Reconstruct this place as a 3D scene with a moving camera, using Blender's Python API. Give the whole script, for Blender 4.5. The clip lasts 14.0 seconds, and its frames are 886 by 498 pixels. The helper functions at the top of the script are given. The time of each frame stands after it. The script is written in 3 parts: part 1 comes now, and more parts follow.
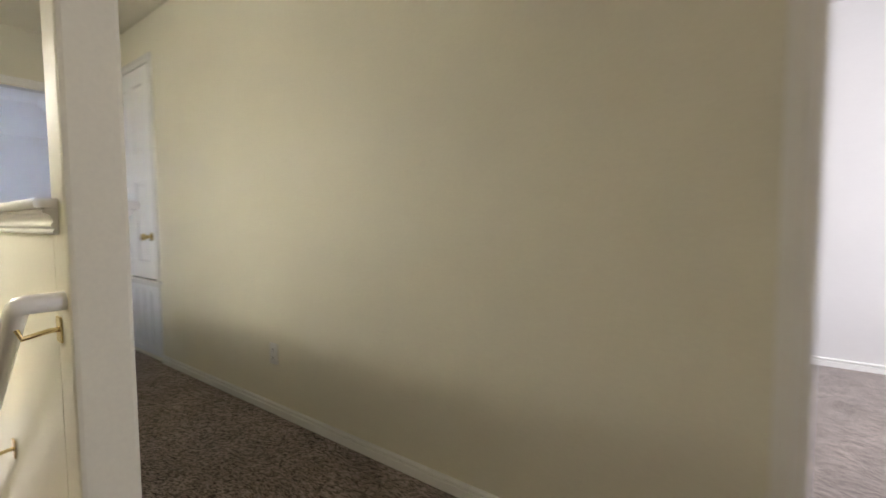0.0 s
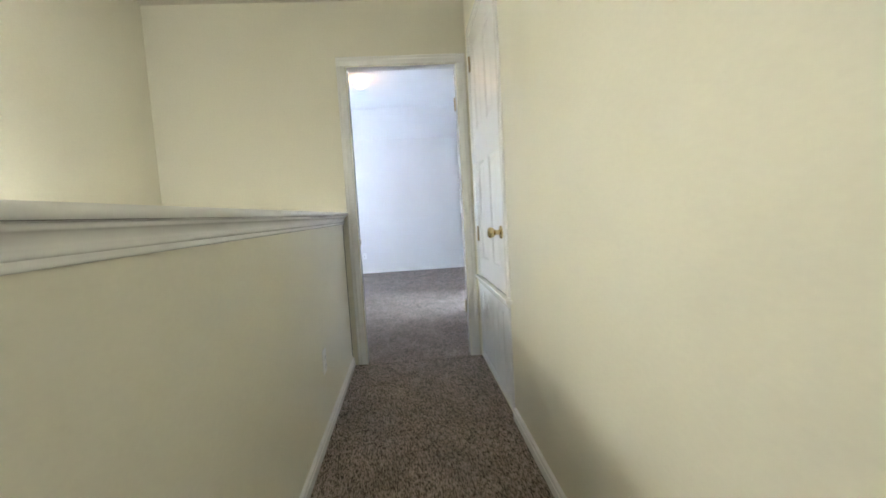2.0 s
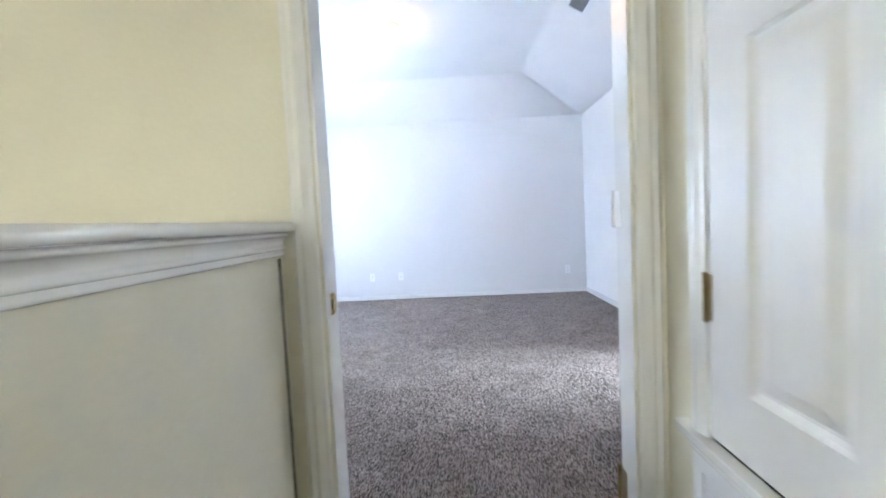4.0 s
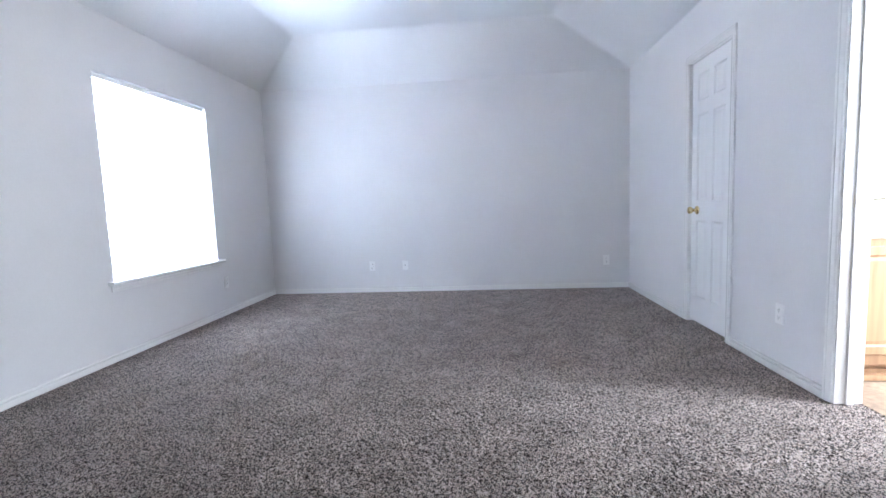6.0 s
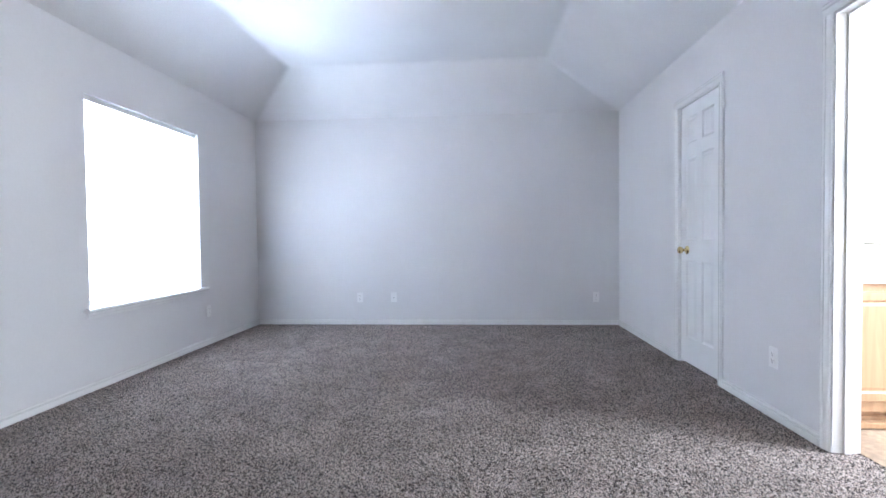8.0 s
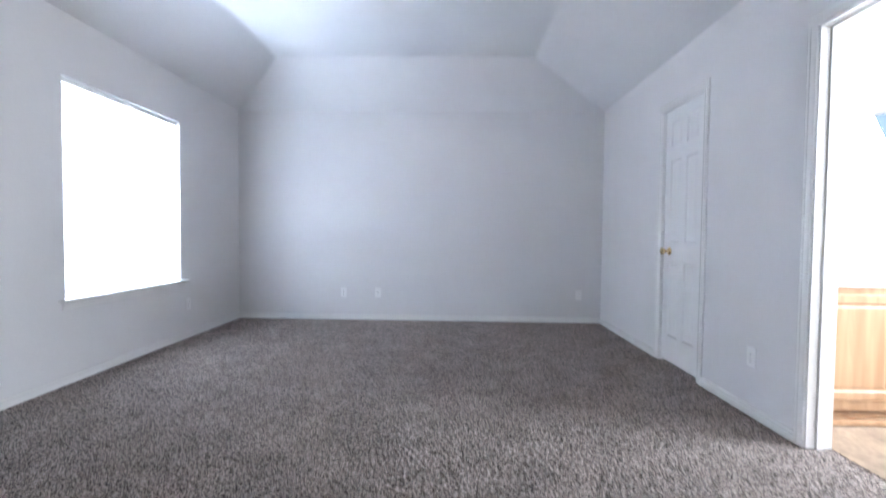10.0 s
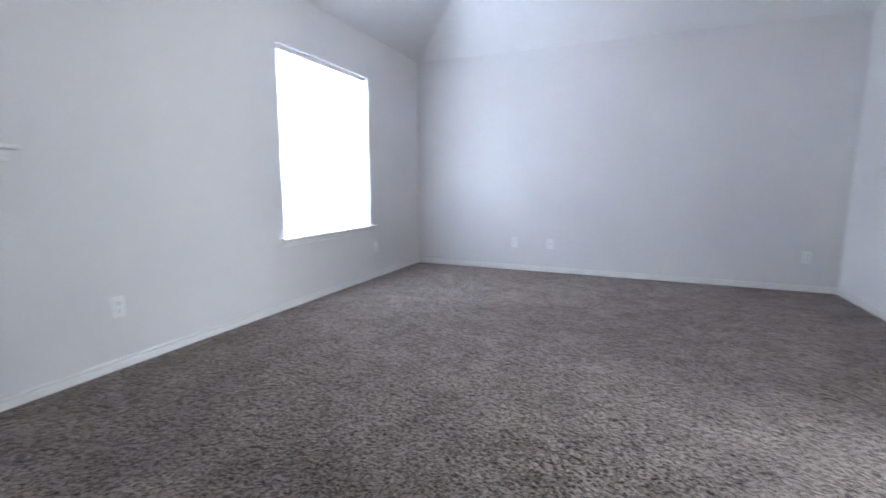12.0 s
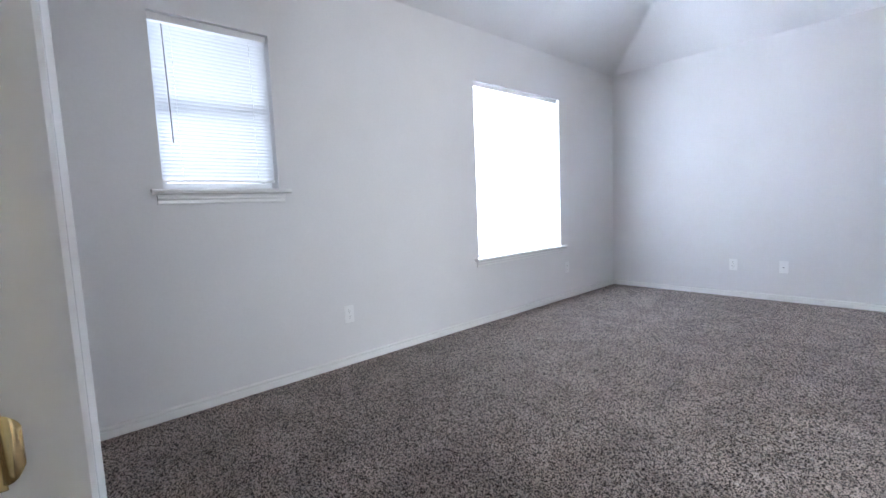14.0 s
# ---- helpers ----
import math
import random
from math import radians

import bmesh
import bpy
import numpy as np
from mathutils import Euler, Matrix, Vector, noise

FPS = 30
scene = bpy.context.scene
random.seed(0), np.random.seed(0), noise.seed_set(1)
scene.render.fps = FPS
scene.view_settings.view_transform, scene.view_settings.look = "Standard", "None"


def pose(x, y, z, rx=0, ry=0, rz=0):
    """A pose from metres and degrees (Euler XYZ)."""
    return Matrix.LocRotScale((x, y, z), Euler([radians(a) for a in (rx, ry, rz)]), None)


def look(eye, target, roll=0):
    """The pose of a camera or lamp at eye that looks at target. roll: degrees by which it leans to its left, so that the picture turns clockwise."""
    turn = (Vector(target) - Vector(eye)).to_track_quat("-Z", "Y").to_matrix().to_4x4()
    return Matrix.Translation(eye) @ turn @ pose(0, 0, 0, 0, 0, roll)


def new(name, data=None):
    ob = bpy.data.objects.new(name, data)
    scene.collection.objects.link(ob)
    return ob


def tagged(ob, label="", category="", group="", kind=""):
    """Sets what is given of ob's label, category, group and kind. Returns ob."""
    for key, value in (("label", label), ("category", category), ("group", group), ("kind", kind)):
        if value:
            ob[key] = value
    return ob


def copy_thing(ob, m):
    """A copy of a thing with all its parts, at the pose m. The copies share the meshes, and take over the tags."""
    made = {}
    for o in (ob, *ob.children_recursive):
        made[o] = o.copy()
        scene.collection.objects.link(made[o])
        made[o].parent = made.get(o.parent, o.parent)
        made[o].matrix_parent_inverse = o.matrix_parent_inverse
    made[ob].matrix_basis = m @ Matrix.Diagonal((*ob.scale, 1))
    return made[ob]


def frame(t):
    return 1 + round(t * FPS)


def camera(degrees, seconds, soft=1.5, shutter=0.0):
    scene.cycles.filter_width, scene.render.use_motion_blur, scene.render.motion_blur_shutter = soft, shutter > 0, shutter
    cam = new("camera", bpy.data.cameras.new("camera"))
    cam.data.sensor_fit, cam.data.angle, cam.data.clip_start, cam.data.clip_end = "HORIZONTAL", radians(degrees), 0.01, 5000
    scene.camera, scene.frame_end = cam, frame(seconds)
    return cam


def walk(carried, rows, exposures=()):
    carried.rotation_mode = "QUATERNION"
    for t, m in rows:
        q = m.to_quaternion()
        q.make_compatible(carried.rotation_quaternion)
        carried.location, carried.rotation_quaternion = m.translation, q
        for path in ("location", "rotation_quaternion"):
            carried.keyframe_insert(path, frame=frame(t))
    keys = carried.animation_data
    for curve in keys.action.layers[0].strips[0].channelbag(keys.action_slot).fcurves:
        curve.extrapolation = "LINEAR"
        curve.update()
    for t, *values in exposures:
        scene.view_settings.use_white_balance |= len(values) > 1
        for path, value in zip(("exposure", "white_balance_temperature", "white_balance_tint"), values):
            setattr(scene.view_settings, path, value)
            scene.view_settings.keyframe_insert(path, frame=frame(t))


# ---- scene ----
cam = camera(89.9, 14.0, shutter=0.5)
PATH = [
    (0, (-1.306, -4.59, 1.02), (0.283, -3.381, 0.898), -0.3),
    (0.5, (-0.974, -4.318, 0.981), (0.319, -2.799, 0.835), -0.3),
    (1, (-0.732, -4.01, 1.066), (0.296, -2.309, 0.845), -2.1),
    (1.5, (-0.527, -3.56, 1.049), (-0.14, -1.604, 0.886), -2.7),
    (2, (-0.471, -3.119, 1.036), (-0.322, -1.131, 0.874), -3.4),
    (2.5, (-0.41, -2.593, 1.023), (-0.407, -0.597, 0.89), -2.4),
    (3, (-0.444, -2.087, 1.058), (-0.526, -0.092, 0.949), -1.8),
    (3.5, (-0.506, -1.587, 1.049), (-0.471, 0.402, 0.838), -3.6),
    (4, (-0.492, -1.065, 1.059), (-0.558, 0.93, 0.937), -2.8),
    (4.2, (-0.483, -0.87, 1.053), (-0.537, 1.125, 0.924), -2.6),
    (6.5, (-0.311, -0.041, 0.998), (-0.529, 1.937, 0.798), -2.2),
    (7, (-0.327, -0.042, 0.992), (-0.499, 1.94, 0.786), -1.0),
    (7.5, (-0.322, -0.018, 0.989), (-0.468, 1.968, 0.8), -0.5),
    (7.7, (-0.335, -0.02, 1.01), (-0.479, 1.972, 0.911), -0.8),
    (9.8, (-0.394, -0.026, 1.026), (-0.481, 1.972, 1.057), 1.2),
    (10, (-0.416, -0.026, 1.017), (-0.468, 1.972, 0.949), 0.6),
    (10.5, (-0.413, 0.003, 0.98), (-0.422, 1.989, 0.744), 0.7),
    (11, (-0.422, 0.038, 0.97), (-0.469, 2.016, 0.677), 0.9),
    (11.5, (-0.416, 0.125, 0.979), (-0.776, 2.067, 0.663), 0.9),
    (12, (-0.479, 0.114, 0.98), (-1.253, 1.935, 0.693), 0.1),
    (12.5, (-0.471, 0.121, 0.984), (-1.592, 1.76, 0.742), -1.5),
    (13, (-0.428, 0.107, 0.999), (-1.796, 1.553, 0.8), -1.7),
    (13.5, (-0.419, 0.097, 1.003), (-1.872, 1.46, 0.83), -2.8),
    (14, (-0.417, 0.089, 1.01), (-1.891, 1.427, 0.82), -2.4),
]
walk(cam, [(t, look(eye, target, roll)) for t, eye, target, roll in PATH],
     exposures=[(0.0, 2.12, 6350, 15), (0.6, 2.32, 6350, 15), (1.0, 2.55, 6250, 13), (1.5, 2.55, 6150, 10), (3.0, 2.68, 5850, 9), (4.2, 2.82, 5800, 11), (6.3, 2.13, 6050, 13), (7.7, 2.11, 6050, 13), (9.8, 1.95, 6150, 13), (11.0, 1.94, 6150, 13), (12.5, 2.03, 6200, 13), (14.0, 2.08, 6250, 13)])

# ---- world and large lights ----
world = bpy.data.worlds.new("sky")
scene.world = world
world.use_nodes = True
wn = world.node_tree.nodes
sky = wn.new("ShaderNodeTexSky")
sky.sky_type, sky.sun_disc, sky.sun_elevation, sky.sun_rotation = "NISHITA", False, radians(50), radians(200)
world.node_tree.links.new(sky.outputs[0], wn["Background"].inputs[0])
wn["Background"].inputs[1].default_value = 0.05


POWER = 0.25  # every lamp's output, the exposure being set two stops up for it


def area(name, place, aim, wide, high, watts, colour):
    data = bpy.data.lights.new(name, "AREA")
    data.shape, data.size, data.size_y, data.energy, data.color = "RECTANGLE", wide, high, watts * POWER, colour
    ob = new(name, data)
    ob.matrix_world = look(place, aim)
    return ob


DAY = (0.74, 0.85, 1.0)
area("skylight_bedroom_window", (-3.70, 3.42, 1.32), (-2.9, 3.42, 1.32), 1.3, 1.5, 335, DAY)
area("ground_light_bedroom_window", (-3.95, 3.42, 0.10), (-2.98, 3.42, 1.45), 1.7, 1.2, 60, (0.42, 0.62, 1.0))
area("skylight_small_window", (-3.70, 0.85, 1.60), (-2.95, 0.85, 1.60), 0.7, 0.8, 9, DAY)
area("skylight_bathroom_window", (3.35, 1.60, 1.5), (0.4, 1.50, 0.0), 1.2, 1.3, 205, (0.88, 0.94, 1.0))
area("skylight_side_room_window", (1.5, -7.35, 1.5), (1.5, -4.5, 1.2), 1.5, 1.3, 95, (0.96, 0.95, 0.98))
area("skylight_lower_room_window", (-2.9, 2.6, -1.5), (0, 2.6, -1.9), 1.6, 1.4, 120, (1.0, 0.97, 0.93))


def bulb(name, place, watts, colour, size):
    data = bpy.data.lights.new(name, "POINT")
    data.energy, data.color, data.shadow_soft_size = watts * POWER, colour, size
    ob = new(name, data)
    ob.location = place
    return ob


bulb("stair_lamp_bulb", (-1.51, -2.08, 1.545), 15, (1.0, 0.95, 0.82), 0.04)


# ---- materials ----
def mat(name, colour, rough=0.5, metal=0.0, vary=0.06, scale=3.0, grain=0.0, grain_scale=200.0, bump=0.0, bump_scale=300.0, sheen=0.0, coat=0.0):
    """Principled paint with stains at a wide scale, grain at a fine one, and relief."""
    m = bpy.data.materials.new(name)
    m.use_nodes = True
    n, l = m.node_tree.nodes, m.node_tree.links
    b = n["Principled BSDF"]
    b.inputs["Roughness"].default_value, b.inputs["Metallic"].default_value = rough, metal
    b.inputs["Sheen Weight"].default_value, b.inputs["Coat Weight"].default_value = sheen, coat
    co = n.new("ShaderNodeTexCoord")
    big = n.new("ShaderNodeTexNoise")
    big.inputs["Scale"].default_value, big.inputs["Detail"].default_value = scale, 5
    l.new(co.outputs["Object"], big.inputs["Vector"])
    ramp = n.new("ShaderNodeMapRange")
    ramp.inputs["From Min"].default_value, ramp.inputs["From Max"].default_value = 0.3, 0.7
    ramp.inputs["To Min"].default_value, ramp.inputs["To Max"].default_value = 1 - vary, 1 + vary * 0.5
    l.new(big.outputs["Fac"], ramp.inputs["Value"])
    value = ramp.outputs[0]
    if grain:
        fine = n.new("ShaderNodeTexNoise")
        fine.inputs["Scale"].default_value, fine.inputs["Detail"].default_value = grain_scale, 2
        l.new(co.outputs["Object"], fine.inputs["Vector"])
        r2 = n.new("ShaderNodeMapRange")
        r2.inputs["From Min"].default_value, r2.inputs["From Max"].default_value = 0.3, 0.7
        r2.inputs["To Min"].default_value, r2.inputs["To Max"].default_value = 1 - grain, 1 + grain
        l.new(fine.outputs["Fac"], r2.inputs["Value"])
        mul = n.new("ShaderNodeMath")
        mul.operation = "MULTIPLY"
        l.new(value, mul.inputs[0]), l.new(r2.outputs[0], mul.inputs[1])
        value = mul.outputs[0]
    tint = n.new("ShaderNodeVectorMath")
    tint.operation = "SCALE"
    tint.inputs[0].default_value = colour
    l.new(value, tint.inputs["Scale"])
    l.new(tint.outputs[0], b.inputs["Base Color"])
    if bump:
        rel = n.new("ShaderNodeTexNoise")
        rel.inputs["Scale"].default_value, rel.inputs["Detail"].default_value = bump_scale, 3
        l.new(co.outputs["Object"], rel.inputs["Vector"])
        bp = n.new("ShaderNodeBump")
        bp.inputs["Strength"].default_value, bp.inputs["Distance"].default_value = bump, 0.003
        l.new(rel.outputs["Fac"], bp.inputs["Height"])
        l.new(bp.outputs[0], b.inputs["Normal"])
    return m


def glow(name, colour, strength):
    m = bpy.data.materials.new(name)
    m.use_nodes = True
    b = m.node_tree.nodes["Principled BSDF"]
    b.inputs["Base Color"].default_value = (*colour, 1)
    b.inputs["Emission Color"].default_value, b.inputs["Emission Strength"].default_value = (*colour, 1), strength * POWER
    b.inputs["Roughness"].default_value = 0.25
    return m


def carpet_mat(name, dark, light):
    """Cut-pile carpet: flecked yarn tips, darker gaps between tufts, broad vacuum and foot marks."""
    m = bpy.data.materials.new(name)
    m.use_nodes = True
    n, l = m.node_tree.nodes, m.node_tree.links
    b = n["Principled BSDF"]
    b.inputs["Roughness"].default_value, b.inputs["Sheen Weight"].default_value = 0.95, 0.25
    b.inputs["Specular IOR Level"].default_value = 0.1
    co = n.new("ShaderNodeTexCoord")
    warp = n.new("ShaderNodeTexNoise")
    warp.inputs["Scale"].default_value = 60
    l.new(co.outputs["Object"], warp.inputs["Vector"])
    mixv = n.new("ShaderNodeMix")
    mixv.data_type = "VECTOR"
    mixv.inputs["Factor"].default_value = 0.012
    l.new(co.outputs["Object"], mixv.inputs[4]), l.new(warp.outputs["Color"], mixv.inputs[5])
    tuft = n.new("ShaderNodeTexVoronoi")
    tuft.inputs["Scale"].default_value = 175
    l.new(mixv.outputs[1], tuft.inputs["Vector"])
    fleck = n.new("ShaderNodeTexNoise")
    fleck.inputs["Scale"].default_value, fleck.inputs["Detail"].default_value = 170, 2
    l.new(co.outputs["Object"], fleck.inputs["Vector"])
    ramp = n.new("ShaderNodeValToRGB")
    ramp.color_ramp.elements[0].position, ramp.color_ramp.elements[0].color = 0.43, (*dark, 1)
    ramp.color_ramp.elements[1].position, ramp.color_ramp.elements[1].color = 0.57, (*light, 1)
    mixf = n.new("ShaderNodeMath")
    mixf.operation = "MULTIPLY_ADD"
    sep = n.new("ShaderNodeSeparateColor")
    l.new(tuft.outputs["Color"], sep.inputs[0])
    l.new(sep.outputs[0], mixf.inputs[0])
    mixf.inputs[1].default_value = 0.35
    sub = n.new("ShaderNodeMath")
    sub.operation = "SUBTRACT"
    sub.inputs[1].default_value = 0.17
    l.new(fleck.outputs["Fac"], sub.inputs[0]), l.new(sub.outputs[0], mixf.inputs[2])
    l.new(mixf.outputs[0], ramp.inputs[0])
    marks = n.new("ShaderNodeTexNoise")
    marks.inputs["Scale"].default_value, marks.inputs["Detail"].default_value = 4.5, 6
    l.new(co.outputs["Object"], marks.inputs["Vector"])
    mr = n.new("ShaderNodeMapRange")
    mr.inputs["From Min"].default_value, mr.inputs["From Max"].default_value = 0.32, 0.68
    mr.inputs["To Min"].default_value, mr.inputs["To Max"].default_value = 0.82, 1.18
    l.new(marks.outputs["Fac"], mr.inputs["Value"])
    sc = n.new("ShaderNodeVectorMath")
    sc.operation = "SCALE"
    l.new(ramp.outputs[0], sc.inputs[0]), l.new(mr.outputs[0], sc.inputs["Scale"])
    l.new(sc.outputs[0], b.inputs["Base Color"])
    height = n.new("ShaderNodeMath")
    height.operation = "SUBTRACT"
    l.new(fleck.outputs["Fac"], height.inputs[0]), l.new(tuft.outputs["Distance"], height.inputs[1])
    bp = n.new("ShaderNodeBump")
    bp.inputs["Strength"].default_value, bp.inputs["Distance"].default_value = 0.4, 0.004
    l.new(height.outputs[0], bp.inputs["Height"]), l.new(bp.outputs[0], b.inputs["Normal"])
    return m


def wood_mat(name, a, c, scale=2.5):
    m = bpy.data.materials.new(name)
    m.use_nodes = True
    n, l = m.node_tree.nodes, m.node_tree.links
    b = n["Principled BSDF"]
    b.inputs["Roughness"].default_value = 0.35
    co = n.new("ShaderNodeTexCoord")
    mp = n.new("ShaderNodeMapping")
    mp.inputs["Scale"].default_value = (9, 9, 0.7)
    l.new(co.outputs["Object"], mp.inputs["Vector"])
    g = n.new("ShaderNodeTexNoise")
    g.inputs["Scale"].default_value, g.inputs["Detail"].default_value, g.inputs["Distortion"].default_value = scale, 8, 0.6
    l.new(mp.outputs[0], g.inputs["Vector"])
    r = n.new("ShaderNodeValToRGB")
    r.color_ramp.elements[0].position, r.color_ramp.elements[0].color = 0.3, (*a, 1)
    r.color_ramp.elements[1].position, r.color_ramp.elements[1].color = 0.7, (*c, 1)
    l.new(g.outputs["Fac"], r.inputs[0]), l.new(r.outputs[0], b.inputs["Base Color"])
    bp = n.new("ShaderNodeBump")
    bp.inputs["Strength"].default_value, bp.inputs["Distance"].default_value = 0.15, 0.001
    l.new(g.outputs["Fac"], bp.inputs["Height"]), l.new(bp.outputs[0], b.inputs["Normal"])
    return m


def blind_mat(name, colour, through_share):
    m = bpy.data.materials.new(name)
    m.use_nodes = True
    n, l = m.node_tree.nodes, m.node_tree.links
    b = n["Principled BSDF"]
    b.inputs["Base Color"].default_value, b.inputs["Roughness"].default_value = (*colour, 1), 0.8
    b.inputs["Specular IOR Level"].default_value = 0.1
    tr = n.new("ShaderNodeBsdfTranslucent")
    tr.inputs["Color"].default_value = (*colour, 1)
    mx = n.new("ShaderNodeMixShader")
    mx.inputs[0].default_value = through_share
    l.new(b.outputs[0], mx.inputs[1]), l.new(tr.outputs[0], mx.inputs[2])
    l.new(mx.outputs[0], n["Material Output"].inputs["Surface"])
    return m


def glass_mat(name):
    m = bpy.data.materials.new(name)
    m.use_nodes = True
    b = m.node_tree.nodes["Principled BSDF"]
    b.inputs["Transmission Weight"].default_value, b.inputs["Roughness"].default_value, b.inputs["IOR"].default_value = 1.0, 0.0, 1.45
    return m


PAINT_HALL = mat("cream_wall_paint", (0.76, 0.735, 0.62), 0.55, vary=0.035, scale=1.6, grain=0.02, grain_scale=90, bump=0.12, bump_scale=170)
PAINT_BED = mat("off_white_wall_paint", (0.735, 0.73, 0.725), 0.55, vary=0.03, scale=1.5, grain=0.015, grain_scale=90, bump=0.12, bump_scale=170)
PAINT_CEIL = mat("white_ceiling_paint", (0.76, 0.76, 0.755), 0.8, vary=0.03, scale=2, grain=0.03, grain_scale=120, bump=0.35, bump_scale=90)
PAINT_HALL_CEIL = mat("cream_ceiling_paint", (0.76, 0.73, 0.62), 0.8, vary=0.03, scale=2, grain=0.03, grain_scale=120, bump=0.35, bump_scale=90)
TRIM = mat("white_trim_paint", (0.84, 0.84, 0.82), 0.24, vary=0.03, scale=4, bump=0.012, bump_scale=60)
DOORPAINT = mat("white_door_paint", (0.80, 0.80, 0.79), 0.36, vary=0.03, scale=4, bump=0.05, bump_scale=140)
BRASS = mat("polished_brass", (0.78, 0.63, 0.34), 0.16, 1.0, vary=0.12, scale=30)
OLD_BRASS = mat("tarnished_brass", (0.38, 0.30, 0.17), 0.35, 1.0, vary=0.2, scale=40)
CARPET = carpet_mat("brown_flecked_carpet", (0.036, 0.028, 0.025), (0.45, 0.372, 0.332))
PLASTIC = mat("white_plastic", (0.84, 0.84, 0.83), 0.35, vary=0.03)
SLOT = mat("dark_slot", (0.03, 0.03, 0.03), 0.7)
OAK = wood_mat("light_oak", (0.37, 0.215, 0.115), (0.50, 0.32, 0.185))
LOWER_WOOD = wood_mat("orange_wood_floor", (0.42, 0.22, 0.09), (0.62, 0.36, 0.17))
VINYL = mat("brown_vinyl_tile", (0.34, 0.26, 0.19), 0.35, vary=0.35, scale=7, grain=0.2, grain_scale=40, bump=0.1, bump_scale=60)
COUNTER = mat("white_cultured_marble", (0.80, 0.80, 0.78), 0.15, vary=0.05, scale=6, coat=0.3)
MIRROR = mat("mirror_silver", (0.92, 0.93, 0.93), 0.02, 1.0, vary=0.0)
VINYL_FRAME = mat("white_vinyl_frame", (0.78, 0.79, 0.80), 0.35, vary=0.03)
BLIND = blind_mat("white_blind_slat", (0.88, 0.89, 0.90), 0.6)
WAND = mat("clear_grey_wand", (0.22, 0.22, 0.23), 0.25)
PANE = glass_mat("window_glass")
METAL_WHITE = mat("white_enamelled_steel", (0.74, 0.75, 0.76), 0.35, vary=0.04, scale=8)
LAMP_GLASS = glow("warm_frosted_glass", (1.0, 0.58, 0.22), 36.0)
LANDING_GLASS = glow("warm_white_glass", (1.0, 0.82, 0.66), 36.0)
GLOBE_GLASS = glow("white_opal_glass", (1.0, 0.96, 0.83), 26.0)
CHROME = mat("chrome", (0.75, 0.75, 0.76), 0.12, 1.0)
# shade inside the vent openings, put into a dark grey colour
VOID_SHADE = mat("grey_void_shade", (0.10, 0.10, 0.10), 0.9)
LIGHT_OUT = glow("bright_hazy_distance", (0.90, 0.95, 1.0), 1.0)


# ---- shapes ----
def part(name, bm, material, parent=None, label=""):
    me = bpy.data.meshes.new(name)
    bmesh.ops.recalc_face_normals(bm, faces=bm.faces[:])
    bm.to_mesh(me)
    bm.free()
    me.materials.append(material)
    ob = new(name, me)
    if parent is not None:
        ob.parent = parent
    return tagged(ob, label)


def thing(name, m, label, category, group="", kind=""):
    ob = new(name)
    ob.empty_display_size = 0.05
    ob.matrix_world = m
    return tagged(ob, label, category, group, kind)


def add_box(bm, a, b, bevel=0.0):
    xs, ys, zs = [sorted(p) for p in zip(a, b)]
    v = [bm.verts.new((x, y, z)) for x in xs for y in ys for z in zs]
    fs = [bm.faces.new([v[i] for i in q]) for q in ((0, 1, 3, 2), (4, 6, 7, 5), (0, 4, 5, 1), (2, 3, 7, 6), (0, 2, 6, 4), (1, 5, 7, 3))]
    if bevel:
        edges = list({e for f in fs for e in f.edges})
        bmesh.ops.bevel(bm, geom=edges, offset=bevel, segments=2, affect="EDGES", profile=0.6)
    return bm


def box(a, b, bevel=0.0):
    return add_box(bmesh.new(), a, b, bevel)


def boxes(items, bevel=0.0):
    bm = bmesh.new()
    for a, b in items:
        one = box(a, b, bevel)
        me = bpy.data.meshes.new("tmp")
        one.to_mesh(me)
        one.free()
        bm.from_mesh(me)
        bpy.data.meshes.remove(me)
    return bm


def sweep(profile, start, end, u, v, bm=None):
    """A moulding: the outline profile (in u, v) run straight from start to end."""
    bm = bm or bmesh.new()
    u, v, start, end = Vector(u), Vector(v), Vector(start), Vector(end)
    rings = [[bm.verts.new(p + u * a + v * b) for a, b in profile] for p in (start, end)]
    k = len(profile)
    for i in range(k):
        j = (i + 1) % k
        bm.faces.new((rings[0][i], rings[0][j], rings[1][j], rings[1][i]))
    bm.faces.new(rings[0][::-1])
    bm.faces.new(rings[1])
    return bm


def lathe(outline, steps=32, bm=None, m=None):
    """A turned shape: outline of (radius, height) about z."""
    bm = bm or bmesh.new()
    m = m or Matrix()
    rings = []
    for r, z in outline:
        if r < 1e-5:
            rings.append([bm.verts.new(m @ Vector((0, 0, z)))])
        else:
            rings.append([bm.verts.new(m @ Vector((r * math.cos(2 * math.pi * i / steps), r * math.sin(2 * math.pi * i / steps), z))) for i in range(steps)])
    for a, b in zip(rings, rings[1:]):
        for i in range(steps):
            j = (i + 1) % steps
            q = [a[i % len(a)], a[j % len(a)], b[j % len(b)], b[i % len(b)]]
            q = list(dict.fromkeys(q))
            if len(q) > 2:
                bm.faces.new(q)
    return bm


def smooth(ob, angle=40):
    me = ob.data
    me.shade_smooth()
    me.set_sharp_from_angle(angle=radians(angle))
    return ob


